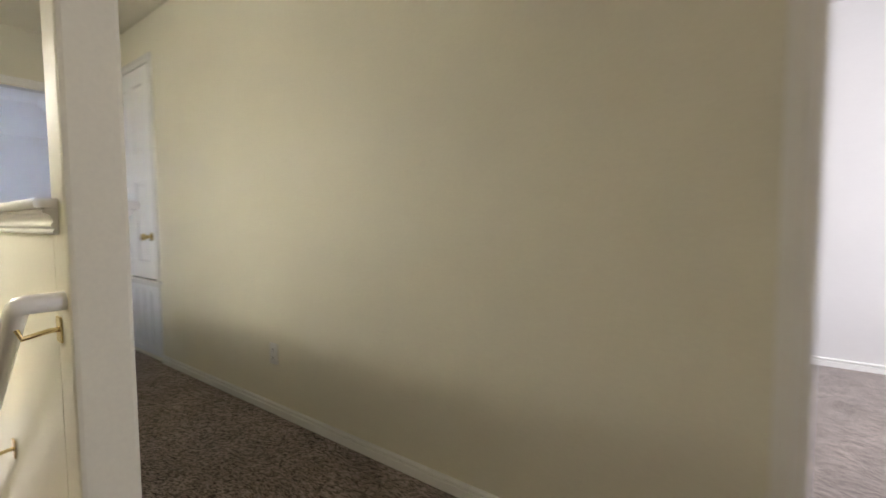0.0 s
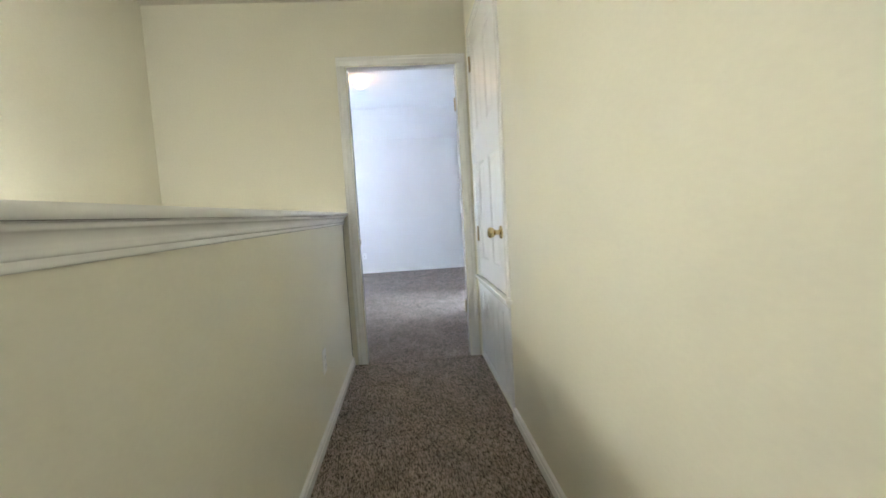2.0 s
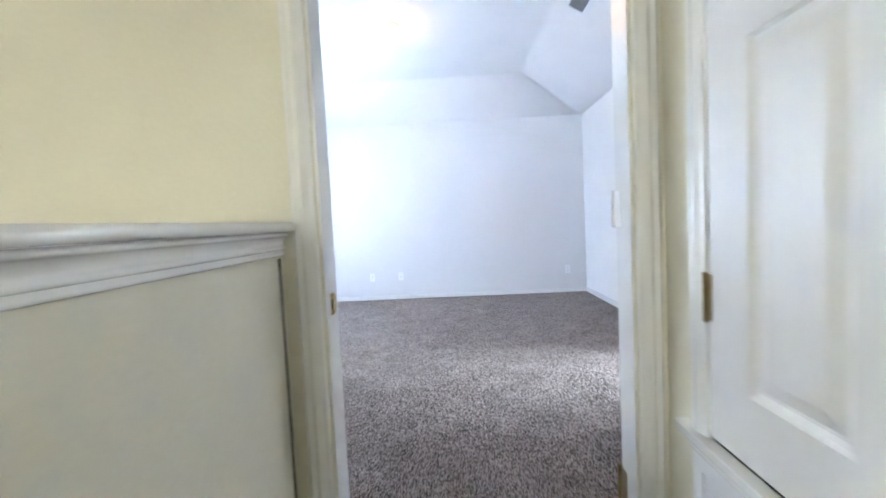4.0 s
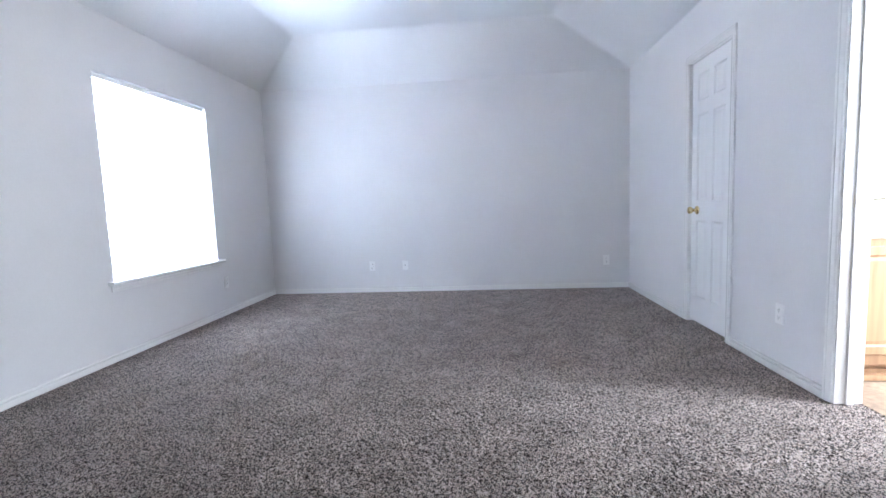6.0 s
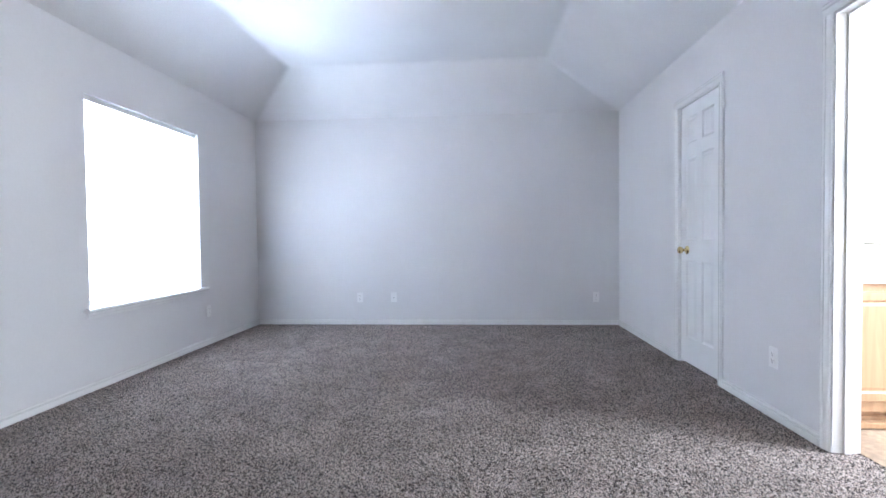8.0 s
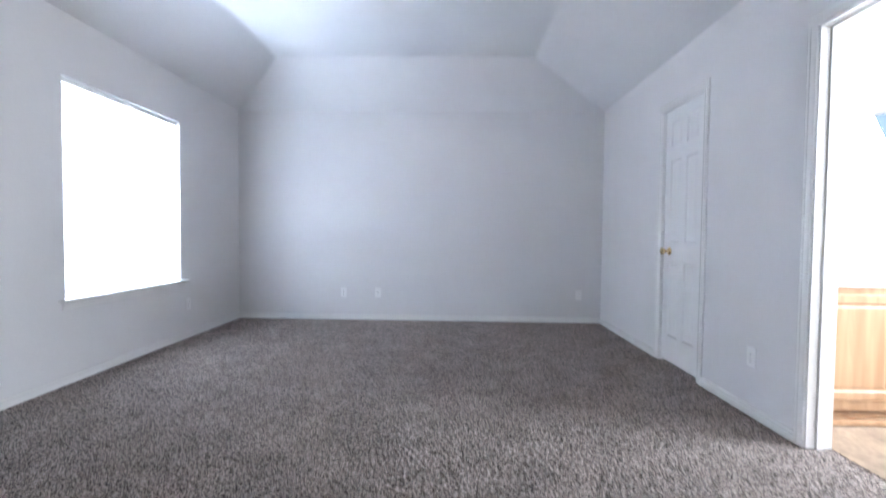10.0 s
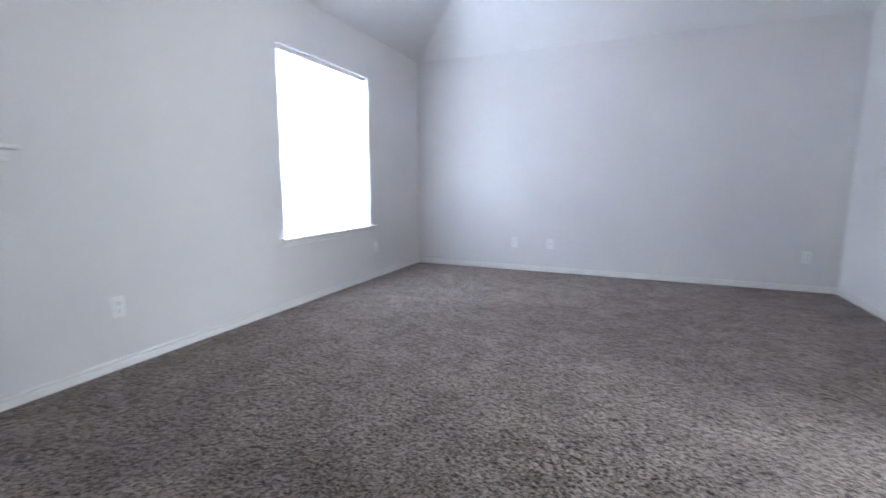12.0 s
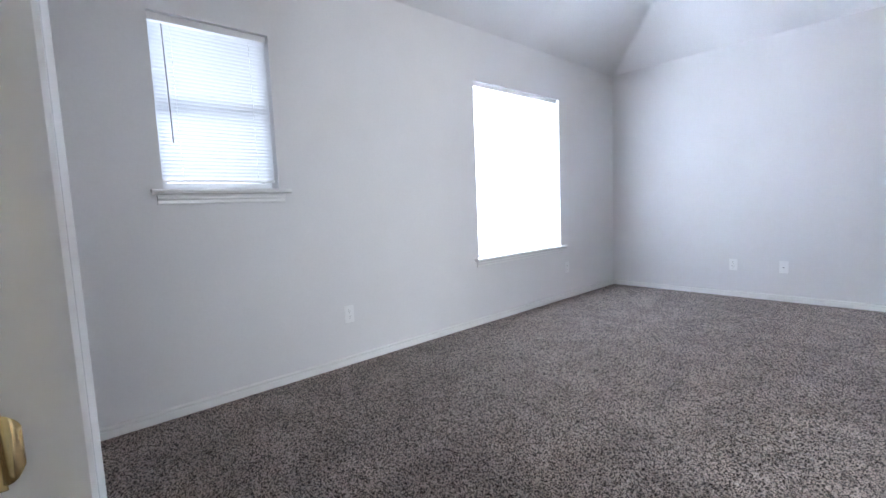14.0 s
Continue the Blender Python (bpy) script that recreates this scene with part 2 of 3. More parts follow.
def tube(points, radius, steps=10, bm=None):
    """A round bar along the points."""
    bm = bm or bmesh.new()
    pts = [Vector(p) for p in points]
    rings = []
    for i, p in enumerate(pts):
        d = (pts[min(i + 1, len(pts) - 1)] - pts[max(i - 1, 0)]).normalized()
        q = d.to_track_quat("Z", "Y")
        rings.append([bm.verts.new(p + q @ Vector((radius * math.cos(2 * math.pi * k / steps), radius * math.sin(2 * math.pi * k / steps), 0))) for k in range(steps)])
    for a, b in zip(rings, rings[1:]):
        for k in range(steps):
            j = (k + 1) % steps
            bm.faces.new((a[k], a[j], b[j], b[k]))
    bm.faces.new(rings[0][::-1])
    bm.faces.new(rings[-1])
    return bm


def structure(name, bm, material, label, category):
    return tagged(part(name, bm, material), label, category, kind="structure")


def wall_x(name, x0, x1, y0, y1, z0, z1, holes, material, label):
    """A wall along y between x0 and x1, with holes (ya, yb, za, zb) cut right through."""
    items, y = [], y0
    for ya, yb, za, zb in sorted(holes):
        items.append(((x0, y, z0), (x1, ya, z1)))
        if za > z0:
            items.append(((x0, ya, z0), (x1, yb, za)))
        if zb < z1:
            items.append(((x0, ya, zb), (x1, yb, z1)))
        y = yb
    items.append(((x0, y, z0), (x1, y1, z1)))
    return structure(name, boxes(items), material, label, "wall")


def wall_y(name, y0, y1, x0, x1, z0, z1, holes, material, label):
    items, x = [], x0
    for xa, xb, za, zb in sorted(holes):
        items.append(((x, y0, z0), (xa, y1, z1)))
        if za > z0:
            items.append(((xa, y0, z0), (xb, y1, za)))
        if zb < z1:
            items.append(((xa, y0, zb), (xb, y1, z1)))
        x = xb
    items.append(((x, y0, z0), (x1, y1, z1)))
    return structure(name, boxes(items), material, label, "wall")


# ---- plan ----
XL, XR, YF = -2.963, 1.286, 5.15          # bedroom walls
YB, SPRING, TOP = 0.095, 2.43, 2.90       # bedroom side of the door wall, ceiling heights
HALL_TOP = 2.48
DOOR = (-0.822, -0.076, 2.052)            # bedroom doorway
HALF = -0.92                              # hall face of the half wall
POST_Y = -3.37
SX = -2.10                                # far wall of the stairwell
LOW = -2.85                               # floor of the storey below
W1 = (2.805, 4.035, 0.562, 2.02)
W2 = (0.563, 1.140, 1.148, 2.003)
CLO = (3.090, 3.675, 2.02)                # bedroom closet doorway
BATH = (1.41, 2.13, 2.01)                 # bathroom doorway
HC = (-0.968, -0.185, 0.60, 2.165)          # raised closet door in the hall

# walls
wall_x("wall_west", XL - 0.16, XL, YB, YF, 0, SPRING, [W1, W2], PAINT_BED, "off-white painted bedroom wall with two blinded windows")
wall_y("wall_north", YF, YF + 0.12, XL - 0.16, XR + 0.122, 0, SPRING, [], PAINT_BED, "plain off-white painted bedroom end wall")
wall_x("wall_east", XR, XR + 0.122, YB, YF, 0, SPRING, [(CLO[0], CLO[1], 0, CLO[2]), (BATH[0], BATH[1], 0, BATH[2])], PAINT_BED, "off-white bedroom wall with closet door and bathroom doorway")
wall_y("wall_south_bedroom", YB - 0.04, YB, XL - 0.16, XR + 0.122, 0, SPRING, [(DOOR[0], DOOR[1], 0, DOOR[2])], PAINT_BED, "off-white bedroom side of the doorway wall")
wall_y("wall_hall_end", 0.0, YB - 0.04, SX - 0.12, 0.12, -0.38, HALL_TOP, [(DOOR[0], DOOR[1], -0.03, DOOR[2])], PAINT_HALL, "cream painted wall at the end of hall and stairwell")
wall_x("wall_hall_east", 0.0, 0.12, -6.3, 0.0, 0, HALL_TOP, [(HC[0], HC[1], 0.04, HC[3]), (-5.45, -4.65, 0, 2.05)], PAINT_HALL, "cream painted hall wall with a raised closet door")
wall_x("wall_stair_west", SX - 0.12, SX, -6.3, 0.0, LOW, HALL_TOP, [], PAINT_HALL, "cream painted outer stairwell wall")
wall_y("wall_landing_south", -6.42, -6.3, SX - 0.12, 0.12, -0.3, HALL_TOP, [], PAINT_HALL, "cream painted wall behind the landing")
wall_x("half_wall", HALF - 0.115, HALF, POST_Y + 0.12, -0.003, -0.3, 1.0525, [], PAINT_HALL, "cream half wall between hall and stairwell")
wall_x("wall_stair_east", HALF - 0.115, HALF, POST_Y, -0.003, LOW, -0.304, [], PAINT_HALL, "cream stair wall below the hall floor")
structure("wall_end_post", box((-1.037, POST_Y, 0), (-0.918, POST_Y + 0.118, HALL_TOP), 0.012), PAINT_HALL, "full-height cream wall end at the top of the stairs", "wall")

# ceilings
structure("ceiling_hall", box((SX - 0.12, -6.42, HALL_TOP), (0.12, 0.065, HALL_TOP + 0.1)), PAINT_HALL_CEIL, "cream textured hall ceiling", "ceiling")


def tray_ceiling():
    """Four slopes up from the walls to a raised flat middle."""
    bm = bmesh.new()
    inner = [(-2.365, 0.60), (0.43, 0.60), (0.43, 4.75), (-2.365, 4.75)]
    outer = [(XL, YB), (XR, YB), (XR, YF), (XL, YF)]
    hi = [bm.verts.new((x, y, TOP)) for x, y in inner]
    over = 1.10  # the boards run on over the wall tops
    lo = [bm.verts.new((p[0] + (q[0] - p[0]) * over, p[1] + (q[1] - p[1]) * over, TOP + (SPRING - TOP) * over)) for p, q in zip(inner, outer)]
    for i in range(4):
        j = (i + 1) % 4
        bm.faces.new((lo[i], lo[j], hi[j], hi[i]))
    bm.faces.new(hi)
    creases = [e for e in bm.edges if any(v in hi for v in e.verts)]
    bmesh.ops.bevel(bm, geom=creases, offset=0.03, segments=3, affect="EDGES", profile=0.5)
    far = [(XL - 0.16, YB - 0.04), (XR + 0.122, YB - 0.04), (XR + 0.122, YF + 0.12), (XL - 0.16, YF + 0.12)]
    rim = [bm.verts.new((x, y, SPRING)) for x, y in far]
    top = [bm.verts.new((x, y, TOP + 0.12)) for x, y in far]
    for i in range(4):
        j = (i + 1) % 4
        bm.faces.new((rim[i], top[i], top[j], rim[j]))
    bm.faces.new(top)
    return bm


structure("ceiling_bedroom", tray_ceiling(), PAINT_CEIL, "white sloped tray ceiling with raised middle", "ceiling")

# floors
def pile(name, x0, x1, y0, y1, step, height, label):
    """Cut-pile carpet: a jittered sheet of tufts standing a few millimetres up and down, with a slab below it."""
    rng = np.random.default_rng(7)
    nx, ny = max(2, round((x1 - x0) / step)), max(2, round((y1 - y0) / step))
    gx, gy = np.meshgrid(np.linspace(x0, x1, nx + 1), np.linspace(y0, y1, ny + 1))
    jit = np.ones_like(gx)
    jit[0], jit[-1], jit[:, 0], jit[:, -1] = 0, 0, 0, 0
    gz = rng.uniform(-1, 0, gx.shape) * height * jit
    px = gx + rng.uniform(-0.38, 0.38, gx.shape) * step * jit
    py = gy + rng.uniform(-0.38, 0.38, gx.shape) * step * jit
    co = np.stack([px, py, gz], -1).reshape(-1, 3)
    i = np.arange((nx + 1) * (ny + 1)).reshape(ny + 1, nx + 1)
    quads = np.stack([i[:-1, :-1], i[:-1, 1:], i[1:, 1:], i[1:, :-1]], -1).reshape(-1, 4)
    me = bpy.data.meshes.new(name)
    me.vertices.add(len(co))
    me.vertices.foreach_set("co", co.ravel())
    me.loops.add(quads.size)
    me.loops.foreach_set("vertex_index", quads.ravel().astype(np.int32))
    me.polygons.add(len(quads))
    me.polygons.foreach_set("loop_start", np.arange(0, quads.size, 4, dtype=np.int32))
    me.update(calc_edges=True)
    me.validate()
    me.shade_smooth()
    me.materials.append(CARPET)
    return tagged(new(name, me), label, "floor", kind="structure")


structure("floor_bedroom_slab", box((XL - 0.16, 0.05, -0.3), (XR + 0.125, YF + 0.12, -0.02)), CARPET, "carpet backing of the bedroom floor", "floor")
pile("floor_bedroom", XL, XR + 0.125, -0.02, YF, 0.0058, 0.0125, "brown flecked cut-pile bedroom carpet")
pile("floor_hall_carpet", HALF, 0.0, POST_Y, -0.02, 0.0070, 0.011, "brown flecked hall carpet")
structure("floor_landing", boxes([((HALF - 0.115, POST_Y, -0.3), (0.12, 0.05, -0.02)), ((SX, -6.3, -0.3), (0.12, POST_Y, 0))]), CARPET, "brown flecked landing carpet", "floor")

# the room off the landing
structure("floor_side_room", box((0.12, -7.5, -0.3), (2.87, -3.6, 0)), CARPET, "sunlit carpet of the side room", "floor")
wall_x("wall_side_room_east", 2.75, 2.87, -7.5, -3.6, 0, HALL_TOP, [], PAINT_BED, "bright off-white side room wall")
wall_y("wall_side_room_north", -3.72, -3.6, 0.12, 2.75, 0, HALL_TOP, [], PAINT_BED, "off-white side room wall")
wall_y("wall_side_room_south", -7.2, -7.08, 0.0, 2.75, 0, HALL_TOP, [(0.5, 2.1, 0.8, 2.1)], PAINT_BED, "off-white side room wall with a window opening")
wall_x("wall_side_room_west", 0.0, 0.12, -7.08, -6.3, 0, HALL_TOP, [], PAINT_BED, "off-white side room wall stub")
structure("ceiling_side_room", box((0.12, -7.5, HALL_TOP), (2.87, -3.6, HALL_TOP + 0.1)), PAINT_CEIL, "white side room ceiling", "ceiling")

# the bathroom
structure("floor_bathroom", box((XR + 0.125, 0.5, -0.3), (3.3, 3.1, -0.004)), VINYL, "brown stone-look vinyl bathroom floor", "floor")
wall_y("wall_bath_north", 3.0, 3.1, XR + 0.122, 3.3, 0, SPRING, [], PAINT_BED, "white bathroom wall behind the vanity")
wall_y("wall_bath_south", 0.5, 0.6, XR + 0.122, 3.3, 0, SPRING, [], PAINT_BED, "white bathroom wall")
wall_x("wall_bath_east", 3.2, 3.3, 0.6, 3.0, 0, SPRING, [(1.0, 2.2, 0.9, 2.1)], PAINT_BED, "white bathroom wall with a window opening")
structure("ceiling_bathroom", box((XR + 0.122, 0.5, SPRING), (3.3, 3.1, SPRING + 0.1)), PAINT_CEIL, "white bathroom ceiling", "ceiling")

# the storey below
structure("floor_lower_room", box((-3.2, -6.3, LOW - 0.2), (1.5, 5.17, LOW)), LOWER_WOOD, "orange-brown wood floor of the room below", "floor")
wall_y("wall_lower_north", YF, YF + 0.12, -3.2, 1.5, LOW, -0.38, [], PAINT_BED, "white wall of the room below")
wall_x("wall_lower_west", -3.2, -3.08, 0.065, YF, LOW, -0.38, [(1.8, 3.4, -2.2, -0.8)], PAINT_BED, "white window wall of the room below")
wall_x("wall_lower_east", 1.38, 1.5, 0.065, YF, LOW, -0.38, [], PAINT_BED, "white wall of the room below")
wall_y("wall_lower_south_a", 0.0, 0.065, -3.2, SX, LOW, -0.38, [], PAINT_HALL, "cream wall beside the stair foot")
wall_y("wall_lower_south_b", 0.0, 0.065, HALF - 0.115, 1.5, LOW, -0.38, [], PAINT_HALL, "cream wall beside the stair foot")
structure("ceiling_lower_room", box((-3.2, 0.065, -0.38), (1.5, YF + 0.12, -0.304)), PAINT_CEIL, "white ceiling of the room below", "ceiling")

# trim: baseboards
BASE = [(0, 0), (0.015, 0), (0.015, 0.034), (0.013, 0.036), (0.006, 0.037), (0.006, 0.041), (0.011, 0.042), (0.013, 0.045), (0.013, 0.051), (0.010, 0.056), (0, 0.058)]


def baseboard(start, end, out, name="baseboard"):
    return structure(name, sweep(BASE, start, end, out, (0, 0, 1)), TRIM, "white painted baseboard with a beaded top", "baseboard")


E_, W_, N_, S_ = (1, 0, 0), (-1, 0, 0), (0, 1, 0), (0, -1, 0)
baseboard((XL, YB, 0), (XL, YF, 0), E_)
baseboard((XL + 0.012, YF, 0), (XR - 0.012, YF, 0), S_)
baseboard((XR, CLO[1] + 0.06, 0), (XR, YF, 0), W_)
baseboard((XR, BATH[1] + 0.06, 0), (XR, CLO[0] - 0.06, 0), W_)
baseboard((XR, YB, 0), (XR, BATH[0] - 0.06, 0), W_)
baseboard((XL + 0.012, YB, 0), (DOOR[0] - 0.064, YB, 0), N_)
baseboard((DOOR[1] + 0.064, YB, 0), (XR - 0.012, YB, 0), N_)
baseboard((0, -4.583, 0), (0, -1.03, 0), W_)
baseboard((0, -6.3, 0), (0, -5.518, 0), W_)
baseboard((HALF, POST_Y + 0.125, 0), (HALF, -0.018, 0), E_)
baseboard((2.75, -7.08, 0), (2.75, -3.72, 0), W_)
baseboard((-3.08, YF, LOW), (1.38, YF, LOW), S_)
baseboard((SX, -6.3, 0), (SX, POST_Y, 0), E_)

# trim: casings and jambs
CASING = [(0, 0), (0.058, 0), (0.058, 0.010), (0.052, 0.014), (0.040, 0.012), (0.030, 0.015), (0.014, 0.010), (0.005, 0.009), (0, 0.005)]


def frame_on(name, centre_axis, a, b, top, face, out, label, reveal=0.005, legs="ab"):
    """Door casing on a wall face: two legs and a head. centre_axis 'x' or 'y' is the way the opening runs."""
    bm = bmesh.new()
    run = Vector((1, 0, 0)) if centre_axis == "x" else Vector((0, 1, 0))
    base = (lambda p, z: Vector((p, face, z))) if centre_axis == "x" else (lambda p, z: Vector((face, p, z)))
    if "a" in legs:
        sweep(CASING, base(a - reveal, 0), base(a - reveal, top + reveal), -run, out, bm)
    if "b" in legs:
        sweep(CASING, base(b + reveal, 0), base(b + reveal, top + reveal), run, out, bm)
    sweep(CASING, base(a - reveal - 0.058, top + reveal + 0.0005), base(b + reveal + 0.058, top + reveal + 0.0005), (0, 0, 1), out, bm)
    return structure(name, bm, TRIM, label, "door trim")


def jambs(name, centre_axis, a, b, top, f0, f1, label, stop):
    """Lining of a doorway with a stop bead; the lining stands inside the cut opening."""
    t = 0.004
    items = []
    lo, hi = min(f0, f1), max(f0, f1)
    for p0, p1 in ((a, a + t), (b - t, b)):
        items.append(((p0, lo, 0), (p1, hi, top)) if centre_axis == "x" else ((lo, p0, 0), (hi, p1, top)))
    items.append(((a + t, lo, top - t), (b - t, hi, top)) if centre_axis == "x" else ((lo, a + t, top - t), (hi, b - t, top)))
    s0, s1 = stop or (0, 0)
    for p0, p1 in ((a + t, a + t + 0.011), (b - t - 0.011, b - t)):
        items.append(((p0, s0, 0), (p1, s1, top - t)) if centre_axis == "x" else ((s0, p0, 0), (s1, p1, top - t)))
    items.append(((a + t + 0.011, s0, top - t - 0.011), (b - t - 0.011, s1, top - t)) if centre_axis == "x" else ((s0, a + t + 0.011, top - t - 0.011), (s1, b - t - 0.011, top - t)))
    return structure(name, boxes(items if stop else items[:3]), TRIM, label, "door jamb")


frame_on("trim_bedroom_door_hall", "x", DOOR[0], DOOR[1], DOOR[2], 0.0, Vector(S_), "white moulded casing of the bedroom doorway")
frame_on("trim_bedroom_door_room", "x", DOOR[0], DOOR[1], DOOR[2], YB, Vector(N_), "white moulded casing inside the bedroom")
jambs("jamb_bedroom_door", "x", DOOR[0], DOOR[1], DOOR[2], -0.001, YB + 0.001, "white painted bedroom door jamb", None)
frame_on("trim_closet_door", "y", CLO[0], CLO[1], CLO[2], XR, Vector(W_), "white moulded casing of the closet door")
jambs("jamb_closet_door", "y", CLO[0], CLO[1], CLO[2], XR - 0.001, XR + 0.12, "white painted closet door jamb", (XR + 0.075, XR + 0.11))
frame_on("trim_bathroom_door", "y", BATH[0], BATH[1], BATH[2], XR, Vector(W_), "white moulded casing of the bathroom doorway")
frame_on("trim_bathroom_door_inner", "y", BATH[0], BATH[1], BATH[2], XR + 0.122, Vector(E_), "white moulded casing on the bathroom side")
jambs("jamb_bathroom_door", "y", BATH[0], BATH[1], BATH[2], XR - 0.001, XR + 0.123, "white painted bathroom door jamb", (XR + 0.045, XR + 0.08))
frame_on("trim_side_room_door", "y", -5.45, -4.65, 2.05, 0.0, Vector(W_), "cream-shaded white casing of the side room doorway")
jambs("jamb_side_room_door", "y", -5.45, -4.65, 2.05, -0.001, 0.121, "white painted side room jamb", (0.045, 0.08))


# ---- hall: half wall cap, stairs, handrail ----
def cap():
    """Bullnosed board with a bed moulding under both edges."""
    y0, y1 = POST_Y + 0.055, -0.016
    ob = thing("half_wall_cap", pose(HALF - 0.0575, 0, 0), "white painted wooden cap with moulding on the half wall", "wall cap", kind="structure")
    nose = [(-0.096, 1.055), (0.096, 1.055), (0.0995, 1.058), (0.101, 1.065), (0.0995, 1.072), (0.096, 1.076), (-0.096, 1.076), (-0.0995, 1.072), (-0.101, 1.065), (-0.0995, 1.058)]
    smooth(part("board", sweep(nose, (0, y0, 0), (0, y1, 0), (1, 0, 0), (0, 0, 1)), TRIM, ob))
    mould = [(0.0575, 0.9964), (0.066, 0.9964), (0.0690, 0.9982), (0.0705, 1.0018), (0.0695, 1.0054), (0.0665, 1.0081), (0.0665, 1.0099), (0.0705, 1.0117), (0.0730, 1.0145), (0.0730, 1.0181), (0.0705, 1.0216),
             (0.0690, 1.0234), (0.0692, 1.0279), (0.0710, 1.0333), (0.0750, 1.0387), (0.0805, 1.0423), (0.0840, 1.0433), (0.0862, 1.0459), (0.0862, 1.0495), (0.0840, 1.0523), (0.0800, 1.0532), (0.0800, 1.0545), (0.0575, 1.0545)]
    for side in (1, -1):
        smooth(part("bed_moulding", sweep([(side * a, b) for a, b in mould], (0, y0, 0), (0, y1, 0), (1, 0, 0), (0, 0, 1)), TRIM, ob), 60)
    return ob


cap()
# narrow dark strip laid on the hall face beside the casing
structure("dark_strip_half_wall_end", box((HALF, -0.024, 0.066), (HALF + 0.002, -0.0165, 0.99)), SLOT, "thin dark strip where half wall meets the casing", "joint")


def staircase():
    rise, going = 0.19, 0.255
    ob = thing("staircase", pose(0, 0, 0), "carpeted straight staircase going down to the wood floor", "stairs")
    for i in range(14):
        z, y = -rise * (i + 1), POST_Y + 0.1 + going * i
        part("tread", box((SX + 0.002, y, z - 0.04), (HALF - 0.117, y + going + 0.025, z), 0.012), CARPET, ob)
        part("riser", box((SX + 0.003, y - 0.0, z + 0.002), (HALF - 0.118, y + 0.02, z + rise - 0.042)), CARPET, ob)
    return ob


staircase()


def handrail():
    ob = thing("handrail", pose(0, 0, 0), "white painted round stair handrail on brass brackets", "handrail")
    a, b = Vector((-1.114, POST_Y + 0.04, 0.85)), Vector((-1.112, -0.35, -1.40))
    d = (b - a).normalized()
    bend = [a + Vector((0.077, 0, 0)), a + Vector((0.012, 0, 0)), a + Vector((0.004, 0.003, -0.002)), a + d * 0.014, a + d * 0.03]
    smooth(part("rail", tube(bend + [b - d * 0.01, b], 0.021, 16), TRIM, ob))
    for k in (0.016, 0.23, 0.45, 0.70, 0.95):
        p = a + (b - a) * k
        q = Vector((-1.0371, p.y, p.z - 0.035))
        br = part("bracket", tube([p + Vector((0, 0, -0.017)), p + Vector((0.01, 0, -0.045)), q + Vector((-0.02, 0, 0.0)), q], 0.006), BRASS, ob, "bent brass bracket")
        smooth(br)
        part("bracket_plate", box((q.x - 0.005, q.y - 0.018, q.z - 0.03), (q.x, q.y + 0.018, q.z + 0.03), 0.002), BRASS, br)
    return ob


handrail()


# ---- doors ----
def panel_door(ob, w, h, rows, t=0.035, cols=2, stile=0.1, mid=0.1):
    """Moulded panel door: the leaf has sunken fields, each with a raised panel of its own. Origin at the lower hinge corner, width along x, front at -y."""
    bm = bmesh.new()
    add_box(bm, (0, -t + 0.009, 0), (w, 0, h))
    bars = [((0, -t, 0), (stile, -t + 0.009, h)), ((w - stile, -t, 0), (w, -t + 0.009, h))]
    fields, z = [], 0
    pw = (w - 2 * stile - (cols - 1) * mid) / cols
    for za, zb in rows:
        bars.append(((stile, -t, z), (w - stile, -t + 0.009, za)))
        for c in range(cols):
            x = stile + c * (pw + mid)
            fields.append((x, x + pw, za, zb))
            if c:
                bars.append(((x - mid, -t, za), (x, -t + 0.009, zb)))
        z = zb
    bars.append(((stile, -t, z), (w - stile, -t + 0.009, h)))
    for a, b in bars:
        add_box(bm, a, b)
    leaf = part("leaf", bm, DOORPAINT, ob)
    for xa, xb, za, zb in fields:
        bm = bmesh.new()
        rings = []
        for d, y in ((0.0, -t + 0.0005), (0.006, -t + 0.006), (0.014, -t + 0.0088), (0.020, -t + 0.0088), (0.042, -t + 0.0025), (0.045, -t + 0.002)):
            rings.append([bm.verts.new(p) for p in ((xa + d, y, za + d), (xb - d, y, za + d), (xb - d, y, zb - d), (xa + d, y, zb - d))])
        for p, q in zip(rings, rings[1:]):
            for i in range(4):
                j = (i + 1) % 4
                bm.faces.new((p[i], p[j], q[j], q[i]))
        bm.faces.new(rings[-1])
        bmesh.ops.recalc_face_normals(bm, faces=bm.faces[:])
        part("panel", bm, DOORPAINT, leaf)
    return leaf


def knob(parent, x, z, y=-0.035):
    m = Matrix.Translation((x, y, z)) @ pose(0, 0, 0, 90)
    k = part("door_knob", lathe([(0, 0), (0.033, 0), (0.033, 0.004), (0.028, 0.009), (0.014, 0.012), (0.012, 0.030), (0.016, 0.036), (0.025, 0.044), (0.028, 0.054), (0.026, 0.063), (0.018, 0.069), (0, 0.071)], 28, m=m), BRASS, parent, "polished brass knob")
    return smooth(k)


def hinge(parent, x, z, y=-0.036, h=0.09, material=OLD_BRASS):
    bm = boxes([((x - 0.012, y - 0.002, z - h / 2), (x + 0.012, y + 0.001, z + h / 2))])
    tube([(x, y - 0.005, z - h / 2 - 0.004), (x, y - 0.005, z + h / 2 + 0.004)], 0.0055, 10, bm)
    return part("hinge", bm, material, parent, "tarnished brass hinge")


